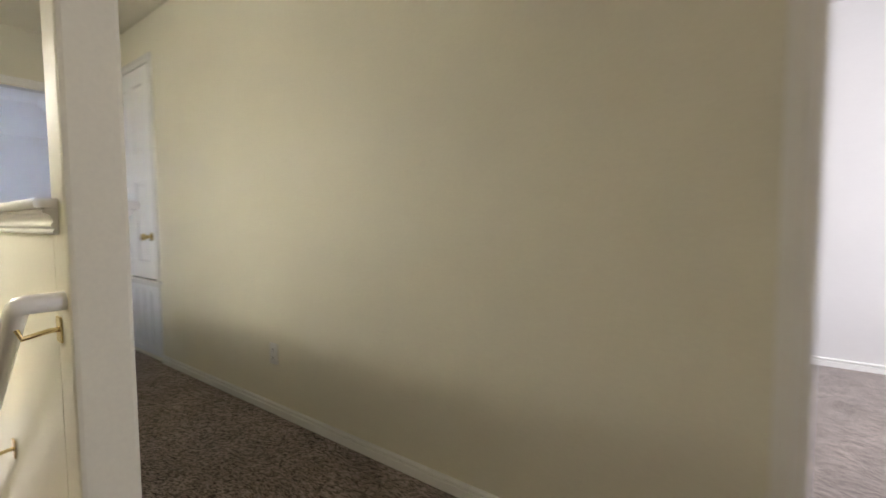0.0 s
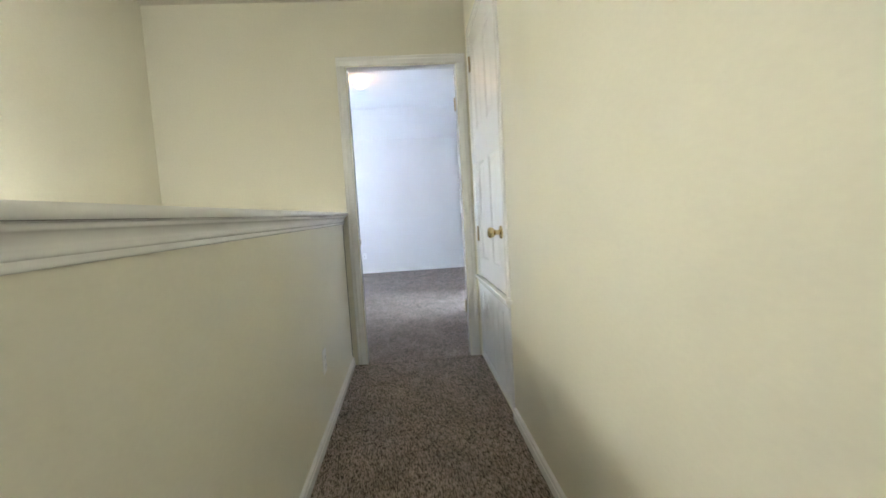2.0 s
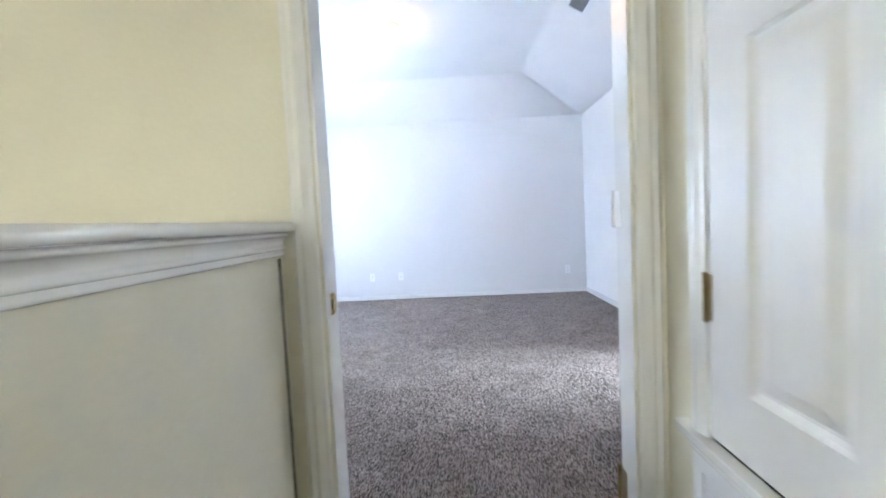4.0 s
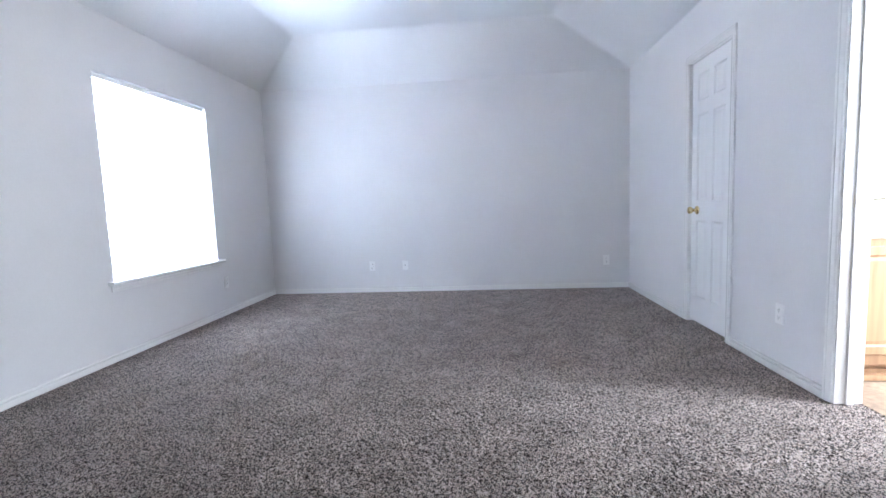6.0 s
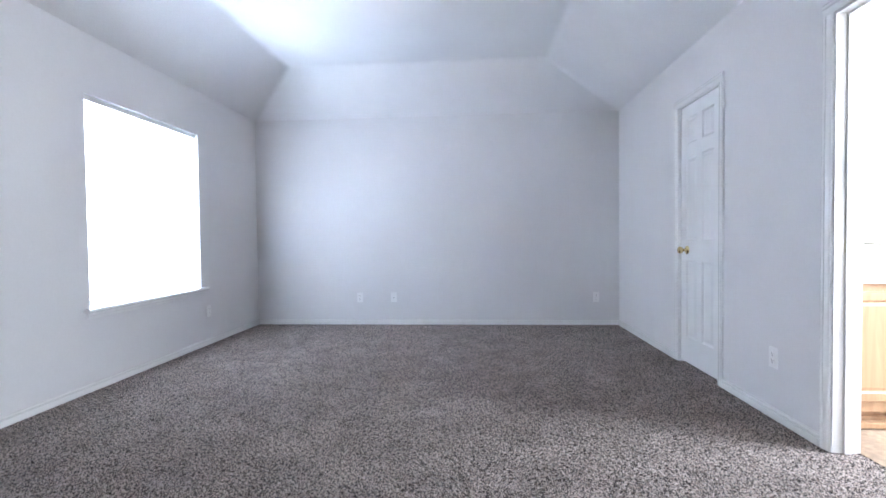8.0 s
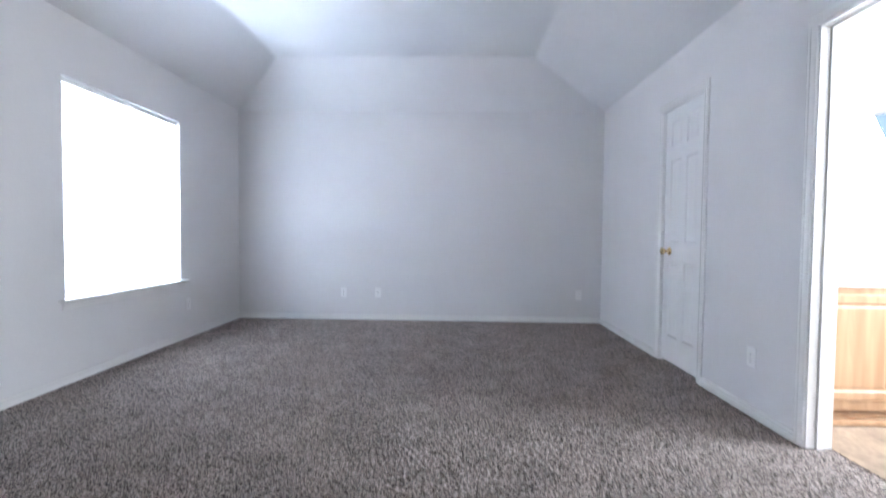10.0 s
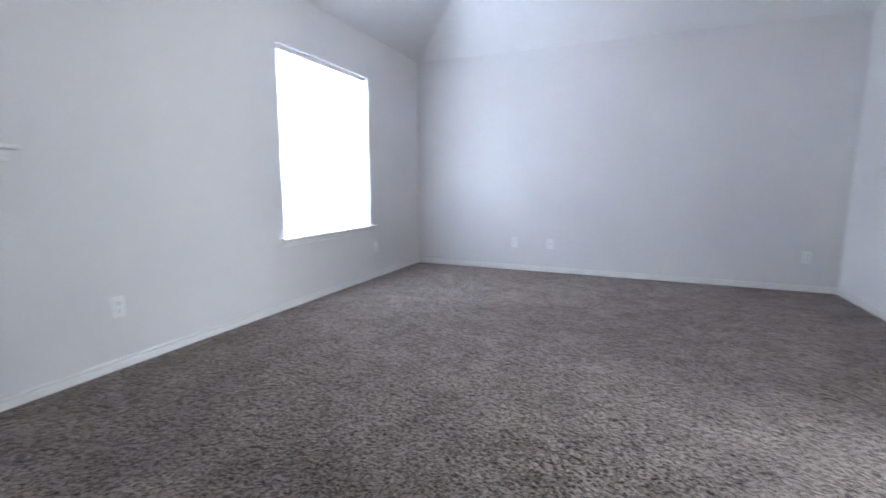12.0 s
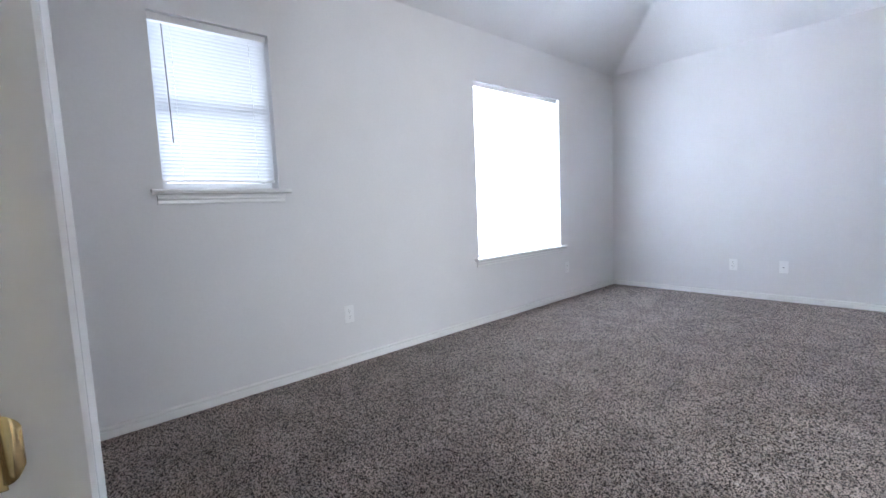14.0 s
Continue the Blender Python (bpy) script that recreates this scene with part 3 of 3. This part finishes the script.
# raised closet door in the hall, hinged at the end wall
hc = thing("door_hall_closet", pose(0.030, HC[1] - 0.006, 0.609, 0, 0, -90), "closed white panelled closet door set above a vent", "door", kind="structure")
hw, hh = 0.771, 1.551
panel_door(hc, hw, hh, [(0.123, 0.728), (0.933, 1.433)], stile=0.115, mid=0.14)
knob(hc, hw - 0.052, 0.313)
for z in (0.278, 1.373):
    hinge(hc, -0.004, z)
frame_bm = bmesh.new()
sweep(CASING, (0, HC[1], 0.60), (0, HC[1], HC[3] + 0.0), (0, 1, 0), (-1, 0, 0), frame_bm)
sweep(CASING, (0, HC[0], 0.60), (0, HC[0], HC[3] + 0.0), (0, -1, 0), (-1, 0, 0), frame_bm)
sweep(CASING, (0, HC[0] - 0.058, HC[3] + 0.0005), (0, HC[1] + 0.058, HC[3] + 0.0005), (0, 0, 1), (-1, 0, 0), frame_bm)
structure("trim_hall_closet", frame_bm, TRIM, "white casing round the raised closet door", "door trim")
structure("ledge_hall_closet", boxes([((-0.030, HC[0] - 0.085, 0.580), (0.002, HC[1] + 0.095, 0.600)), ((-0.016, HC[0] - 0.06, 0.555), (-0.001, HC[1] + 0.06, 0.579))], 0.003), TRIM, "white wooden ledge under the closet door", "trim")
# a sheet closes the opening; its dark colour stands in for the shade
structure("closet_shade_sheet", box((0.10, HC[0], 0.04), (0.119, HC[1], HC[3])), VOID_SHADE, "dark grey sheet standing for the shade behind the vent and closet door", "void")


def return_grille():
    """Stamped steel return-air grille: a frame, and bands of short slots between flat strips."""
    y0, y1, z0, z1 = HC[0] - 0.045, HC[1] + 0.055, 0.035, 0.553
    ob = thing("return_air_grille", pose(0, 0, 0), "white stamped steel return-air grille under the closet door", "vent")
    rim = [((-0.010, y0, z0), (0.0, y1, z0 + 0.035)), ((-0.010, y0, z1 - 0.035), (0.0, y1, z1)), ((-0.010, y0, z0 + 0.035), (0.0, y0 + 0.035, z1 - 0.035)), ((-0.010, y1 - 0.035, z0 + 0.035), (0.0, y1, z1 - 0.035))]
    part("frame", boxes(rim), METAL_WHITE, ob)
    ya, yb, za, zb = y0 + 0.035, y1 - 0.035, z0 + 0.035, z1 - 0.035
    bands, strip = 6, 0.112
    gap = (yb - ya - bands * strip) / (bands - 1)
    for i in range(bands):
        y = ya + i * (strip + gap)
        part("strip", box((-0.006, y, za), (-0.002, y + strip, zb), 0.001), METAL_WHITE, ob)
        if i < bands - 1:
            bm, z = bmesh.new(), za
            while z < zb - 0.010:
                add_box(bm, (-0.0055, y + strip + 0.0002, z), (-0.0025, y + strip + gap - 0.0002, z + 0.0085))
                z += 0.0155
            tagged(part("louvre_band", bm, METAL_WHITE, ob), kind="stuff")
    return ob


return_grille()

# closet door in the bedroom, hinged on the near side
cd = thing("door_bedroom_closet", pose(XR + 0.052, CLO[1] - 0.007, 0.018, 0, 0, -90), "closed white six-panel closet door with brass knob", "door", kind="structure")
cw, ch = CLO[1] - CLO[0] - 0.014, 2.0
panel_door(cd, cw, ch, [(0.20, 0.80), (0.95, 1.60), (1.70, 1.90)], stile=0.085, mid=0.07)
knob(cd, 0.100, 0.880)

# strike plates and hinges left on the jambs
st = thing("strike_plate", pose(DOOR[0] + 0.0045, 0.047, 0.865), "brass strike plate with curved lip on the bedroom jamb", "strike plate")
part("plate", box((0, -0.016, -0.028), (0.0015, 0.012, 0.028), 0.0006), BRASS, st)
lip = bmesh.new()
rows = []
for i in range(9):
    y = 0.010 + 0.012 * i / 8
    x = 0.0014 + 0.0035 * math.sin(math.pi * min(i / 7, 1) * 0.9)
    half = 0.024 * math.sqrt(max(0.05, 1 - (i / 9.5) ** 2))
    rows.append([lip.verts.new((x + 0.002 * math.cos(k * math.pi / 8), y, half * math.sin(k * math.pi / 8))) for k in range(-4, 5)])
for p, q in zip(rows, rows[1:]):
    for k in range(8):
        lip.faces.new((p[k], p[k + 1], q[k + 1], q[k]))
smooth(part("lip", lip, BRASS, st))
part("latch_hole", box((0.0016, -0.012, -0.011), (0.0022, 0.000, 0.011)), SLOT, st)
st2 = thing("strike_plate", pose(XR + 0.060, BATH[1] - 0.0045, 0.955, 0, 0, -90), "brass strike plate on the bathroom door jamb", "strike plate")
part("plate", boxes([((0, -0.016, -0.028), (0.0015, 0.016, 0.028))], 0.0006), BRASS, st2)
part("latch_hole", box((0.0016, -0.008, -0.011), (0.0022, 0.006, 0.011)), SLOT, st2)
for z, mt, lb in ((0.34, OLD_BRASS, "tarnished brass hinge on the bedroom door jamb"), (1.07, PLASTIC, "white painted hinge on the bedroom door jamb"), (1.80, OLD_BRASS, "tarnished brass hinge on the bedroom door jamb")):
    hg = thing("jamb_hinge", pose(DOOR[1] - 0.0045, YB + 0.012, z), lb, "hinge", "hinges on the bedroom door jamb")
    part("leaf", box((-0.0015, -0.046, -0.045), (0.0, -0.006, 0.045)), mt, hg)
    part("knuckle", tube([(-0.003, 0.0, -0.047), (-0.003, 0.0, 0.047)], 0.006, 12), mt, hg)


# ---- windows ----
def window(name, y0, y1, z0, z1, label):
    """Single-hung vinyl window at the back of the opening, with a wooden stool and apron."""
    ob = thing(name, pose(XL, 0, 0), label, "window", kind="structure")
    f = 0.04
    xa, xb = -0.15, -0.095
    part("window_frame", boxes([((xa, y0, z0), (xb, y0 + f, z1)), ((xa, y1 - f, z0), (xb, y1, z1)), ((xa, y0 + f, z0), (xb, y1 - f, z0 + f)), ((xa, y0 + f, z1 - f), (xb, y1 - f, z1))]), VINYL_FRAME, ob)
    zm = (z0 + z1) / 2
    part("meeting_rail", box((xa + 0.005, y0 + f, zm - 0.022), (xb - 0.005, y1 - f, zm + 0.022), 0.003), VINYL_FRAME, ob)
    for a, b in ((z0 + f, zm - 0.022), (zm + 0.022, z1 - f)):
        g = part("pane", box((xa + 0.024, y0 + f, a), (xa + 0.028, y1 - f, b)), PANE, ob)
        g.visible_shadow = False
    part("window_sill", box((-0.094, y0 - 0.0, z0 - 0.022), (0.0, y1 + 0.0, z0 + 0.003)), TRIM, ob)
    stool = [(0, -0.022), (0.040, -0.022), (0.047, -0.018), (0.049, -0.010), (0.047, -0.002), (0.041, 0.003), (0, 0.003)]
    part("stool", sweep(stool, (0.0005, y0 - 0.055, z0), (0.0005, y1 + 0.055, z0), (1, 0, 0), (0, 0, 1)), TRIM, ob)
    apron = [(0, 0), (0.006, 0), (0.009, 0.006), (0.008, 0.020), (0.013, 0.028), (0.012, 0.040), (0.016, 0.050), (0, 0.050)]
    part("apron", sweep(apron, (0.0005, y0 - 0.03, z0 - 0.0725), (0.0005, y1 + 0.03, z0 - 0.0725), (1, 0, 0), (0, 0, 1)), TRIM, ob)
    return ob


window("window_1", *W1, "tall bedroom window with white blind and wooden sill")
window("window_2", *W2, "small high bedroom window with white blind and wooden sill")


def blind(y0, y1, z0, z1, tilt, wand, label):
    ob = thing("mini_blind", pose(XL - 0.045, 0, 0), label, "window blind", "blinds in the bedroom windows")
    part("headrail", box((-0.020, y0 + 0.004, z1 - 0.036), (0.020, y1 - 0.004, z1 - 0.001), 0.003), PLASTIC, ob)
    part("bottom_rail", box((-0.012, y0 + 0.006, z0 + 0.022), (0.012, y1 - 0.006, z0 + 0.034), 0.003), PLASTIC, ob)
    bm = bmesh.new()
    pts = [(-0.0155, -0.0012), (-0.008, 0.0006), (0, 0.0014), (0.008, 0.0006), (0.0155, -0.0012)]
    loops = [[bm.verts.new((x, y, z)) for x, z in pts] for y in (y0 + 0.006, y1 - 0.006)]
    for i in range(4):
        bm.faces.new((loops[0][i], loops[0][i + 1], loops[1][i + 1], loops[1][i]))
    first = part("slat", bm, BLIND, ob)
    zs, z = [], z0 + 0.048
    while z < z1 - 0.042:
        zs.append(z)
        z += 0.0188
    for k, z in enumerate(zs):
        s = first
        if k:
            s = new("slat", first.data)
            s.parent = ob
        s.matrix_local = pose(0, 0, z, 0, tilt, 0)
    for y in (y0 + 0.10, y1 - 0.10):
        part("ladder_cord", tube([(0.017, y, z0 + 0.03), (0.017, y, z1 - 0.036)], 0.0008, 5), PLASTIC, ob)
    if wand:
        part("tilt_wand", tube([(0.026, y0 + 0.062, z1 - 0.05), (0.027, y0 + 0.068, z1 - wand)], 0.0032, 6), WAND, ob, "thin grey tilt wand")
    return ob


blind(W1[0], W1[1], W1[2] + 0.022, W1[3], -60, 0.72, "closed white mini blind glowing with daylight")
blind(W2[0], W2[1], W2[2] + 0.02, W2[3], -46, 0.62, "half-tilted white mini blind with hanging wand")


# ---- outlets ----
def outlet(m, label, kind="duplex"):
    """Wall plate with its front at -y of its own axes."""
    ob = thing("wall_outlet", m, label, "outlet", "wall outlets")
    part("plate", box((-0.035, -0.006, -0.057), (0.035, 0, 0.057), 0.003), PLASTIC, ob)
    if kind == "duplex":
        for z in (-0.020, 0.020):
            s = part("socket", box((-0.0165, -0.0085, z - 0.0145), (0.0165, -0.006, z + 0.0145), 0.003), PLASTIC, ob)
            part("slot", boxes([((-0.0075, -0.0092, z - 0.001), (-0.0055, -0.0086, z + 0.008)), ((0.0055, -0.0092, z - 0.001), (0.0075, -0.0086, z + 0.007)), ((-0.0025, -0.0092, z - 0.010), (0.0025, -0.0086, z - 0.006))]), SLOT, s)
    else:
        part("jack", box((-0.010, -0.009, -0.010), (0.010, -0.006, 0.010), 0.002), PLASTIC, ob)
        part("jack_hole", box((-0.005, -0.0096, -0.005), (0.005, -0.0091, 0.004)), SLOT, ob)
    return ob


outlet(pose(-1.714, YF, 0.319), "white duplex outlet low on the bedroom end wall")
outlet(pose(-1.309, YF, 0.320), "white cable jack plate low on the bedroom end wall", "jack")
outlet(pose(1.028, YF, 0.321), "white duplex outlet near the bedroom corner")
outlet(pose(XL, 1.543, 0.335, 0, 0, 90), "white duplex outlet on the window wall")
outlet(pose(XL, 4.14, 0.325, 0, 0, 90), "white duplex outlet on the window wall")
outlet(pose(XR, 2.53, 0.335, 0, 0, -90), "white duplex outlet beside the bathroom doorway")
outlet(pose(0.0, -2.463, 0.325, 0, 0, -90), "white duplex outlet low on the hall wall")
outlet(pose(HALF, -0.98, 0.355, 0, 0, 90), "white duplex outlet on the half wall")


# ---- lamps ----
bl = thing("ceiling_light", pose(-1.00, 3.15, TOP), "lit flush ceiling lamp with small frosted glass bowl", "ceiling lamp")
smooth(part("base_plate", lathe([(0, 0), (0.062, 0), (0.065, -0.010), (0.055, -0.022), (0, -0.023)]), BRASS, bl))
smooth(part("glass_bowl", lathe([(0.05, -0.020), (0.068, -0.030), (0.074, -0.052), (0.068, -0.080), (0.048, -0.100), (0.02, -0.108), (0, -0.109)]), LAMP_GLASS, bl, "glowing frosted glass bowl"))
smooth(part("finial", lathe([(0, -0.107), (0.005, -0.109), (0.006, -0.114), (0.003, -0.119), (0, -0.120)], 16), BRASS, bl))

landing = copy_thing(bl, pose(-1.0, -5.5, HALL_TOP))
for piece in landing.children:
    if piece.name.startswith("glass_bowl"):
        piece.data = piece.data.copy()
        piece.data.materials[0] = LANDING_GLASS
tagged(landing, "lit flush ceiling lamp over the landing")

pl = thing("pendant_lamp", pose(-1.51, -2.08, HALL_TOP), "lit pendant with white opal glass over the stairwell", "pendant lamp")
smooth(part("canopy", lathe([(0, 0), (0.06, 0), (0.062, -0.012), (0.03, -0.03), (0, -0.032)], 24), OLD_BRASS, pl))
smooth(part("stem", tube([(0, 0, -0.03), (0, 0, -0.730)], 0.007), OLD_BRASS, pl))
smooth(part("fitter", lathe([(0, -0.715), (0.03, -0.720), (0.055, -0.750), (0.05, -0.780), (0, -0.781)], 24), OLD_BRASS, pl, "dark brass fitter"))
smooth(part("glass_shade", lathe([(0.045, -0.777), (0.09, -0.792), (0.125, -0.825), (0.137, -0.868), (0.130, -0.910), (0.112, -0.952), (0.108, -0.952), (0.126, -0.910), (0.132, -0.868), (0.12, -0.830), (0.087, -0.798), (0.045, -0.783)], 40), GLOBE_GLASS, pl, "glowing white opal glass shade"))


# ---- ceiling vent on the slope ----
def ceiling_vent():
    k = (TOP - SPRING) / (XR - 0.43)
    x = 0.60
    m = pose(x, 2.71, TOP - (x - 0.43) * k - 0.002, 0, math.degrees(math.atan(k)), 0)
    ob = thing("ceiling_vent", m, "grey-shadowed white air register on the sloped ceiling", "vent")
    part("frame", boxes([((-0.09, -0.16, -0.008), (-0.065, 0.16, 0)), ((0.065, -0.16, -0.008), (0.09, 0.16, 0)), ((-0.065, -0.16, -0.008), (0.065, -0.135, 0)), ((-0.065, 0.135, -0.008), (0.065, 0.16, 0))]), METAL_WHITE, ob)
    # shade of the duct, painted as a dark backing close behind the slats
    part("backing", box((-0.065, -0.135, -0.0015), (0.065, 0.135, 0)), VOID_SHADE, ob)
    for i in range(9):
        y = -0.118 + i * 0.0295
        s = part("slat", box((-0.064, -0.010, -0.0008), (0.064, 0.010, 0.0008)), METAL_WHITE, ob)
        s.matrix_local = pose(0, y, -0.0078, 22, 0, 0)
    return ob


ceiling_vent()


# ---- bathroom: vanity, counter, mirror ----
def raised_front(ob, name, xa, xb, za, zb, y):
    """An oak door or drawer front with a bevelled rim and sunken centre, facing -y."""
    bm = bmesh.new()
    rings = []
    for d, yy in ((0.0, y), (0.0, y - 0.012), (0.006, y - 0.019), (0.045, y - 0.019), (0.052, y - 0.011), (0.058, y - 0.010), (0.075, y - 0.015)):
        if min(xb - xa, zb - za) < 0.2 and d > 0.01:
            continue
        rings.append([bm.verts.new(p) for p in ((xa + d, yy, za + d), (xb - d, yy, za + d), (xb - d, yy, zb - d), (xa + d, yy, zb - d))])
    for p, q in zip(rings, rings[1:]):
        for i in range(4):
            j = (i + 1) % 4
            bm.faces.new((p[i], p[j], q[j], q[i]))
    bm.faces.new(rings[-1])
    return part(name, bm, OAK, ob)


def vanity():
    x0, x1, y = XR + 0.13, 3.19, 2.405
    ob = thing("vanity_cabinet", pose(0, 0, 0), "light oak bathroom vanity cabinet with raised panel fronts", "vanity")
    part("body", box((x0, y, 0.09), (x1, 2.99, 0.755)), OAK, ob)
    part("toe_kick", boxes([((x0, y + 0.055, 0), (x1, 2.99, 0.089)), ((x0, y + 0.043, 0.0), (x1, y + 0.054, 0.05))]), OAK, ob)
    part("plinth", box((x0, y - 0.004, 0.0), (x1, y + 0.040, 0.030), 0.004), OAK, ob)
    raised_front(ob, "cabinet_door", x0 + 0.04, 1.965, 0.145, 0.715, y)
    for za, zb in ((0.145, 0.35), (0.37, 0.53), (0.55, 0.715)):
        raised_front(ob, "drawer", 2.025, 2.40, za, zb, y)
    raised_front(ob, "cabinet_door", 2.455, 2.83, 0.145, 0.715, y)
    return ob


vanity()
ct = thing("vanity_counter", pose(0, 0, 0), "white cultured marble counter with backsplash", "counter")
part("top", box((XR + 0.124, 2.385, 0.756), (3.19, 2.995, 0.790), 0.006), COUNTER, ct)
part("backsplash", box((XR + 0.124, 2.975, 0.791), (3.19, 2.998, 0.88), 0.004), COUNTER, ct)
structure("bathroom_mirror", box((1.5, 2.992, 0.90), (3.1, 2.999, 1.95)), MIRROR, "frameless wall mirror above the vanity", "mirror")

backdrop = tagged(part("backdrop", box((-9.0, -8, -4), (-8.9, 14, 9)), LIGHT_OUT), "bright hazy daylight beyond the windows", "backdrop", kind="structure")
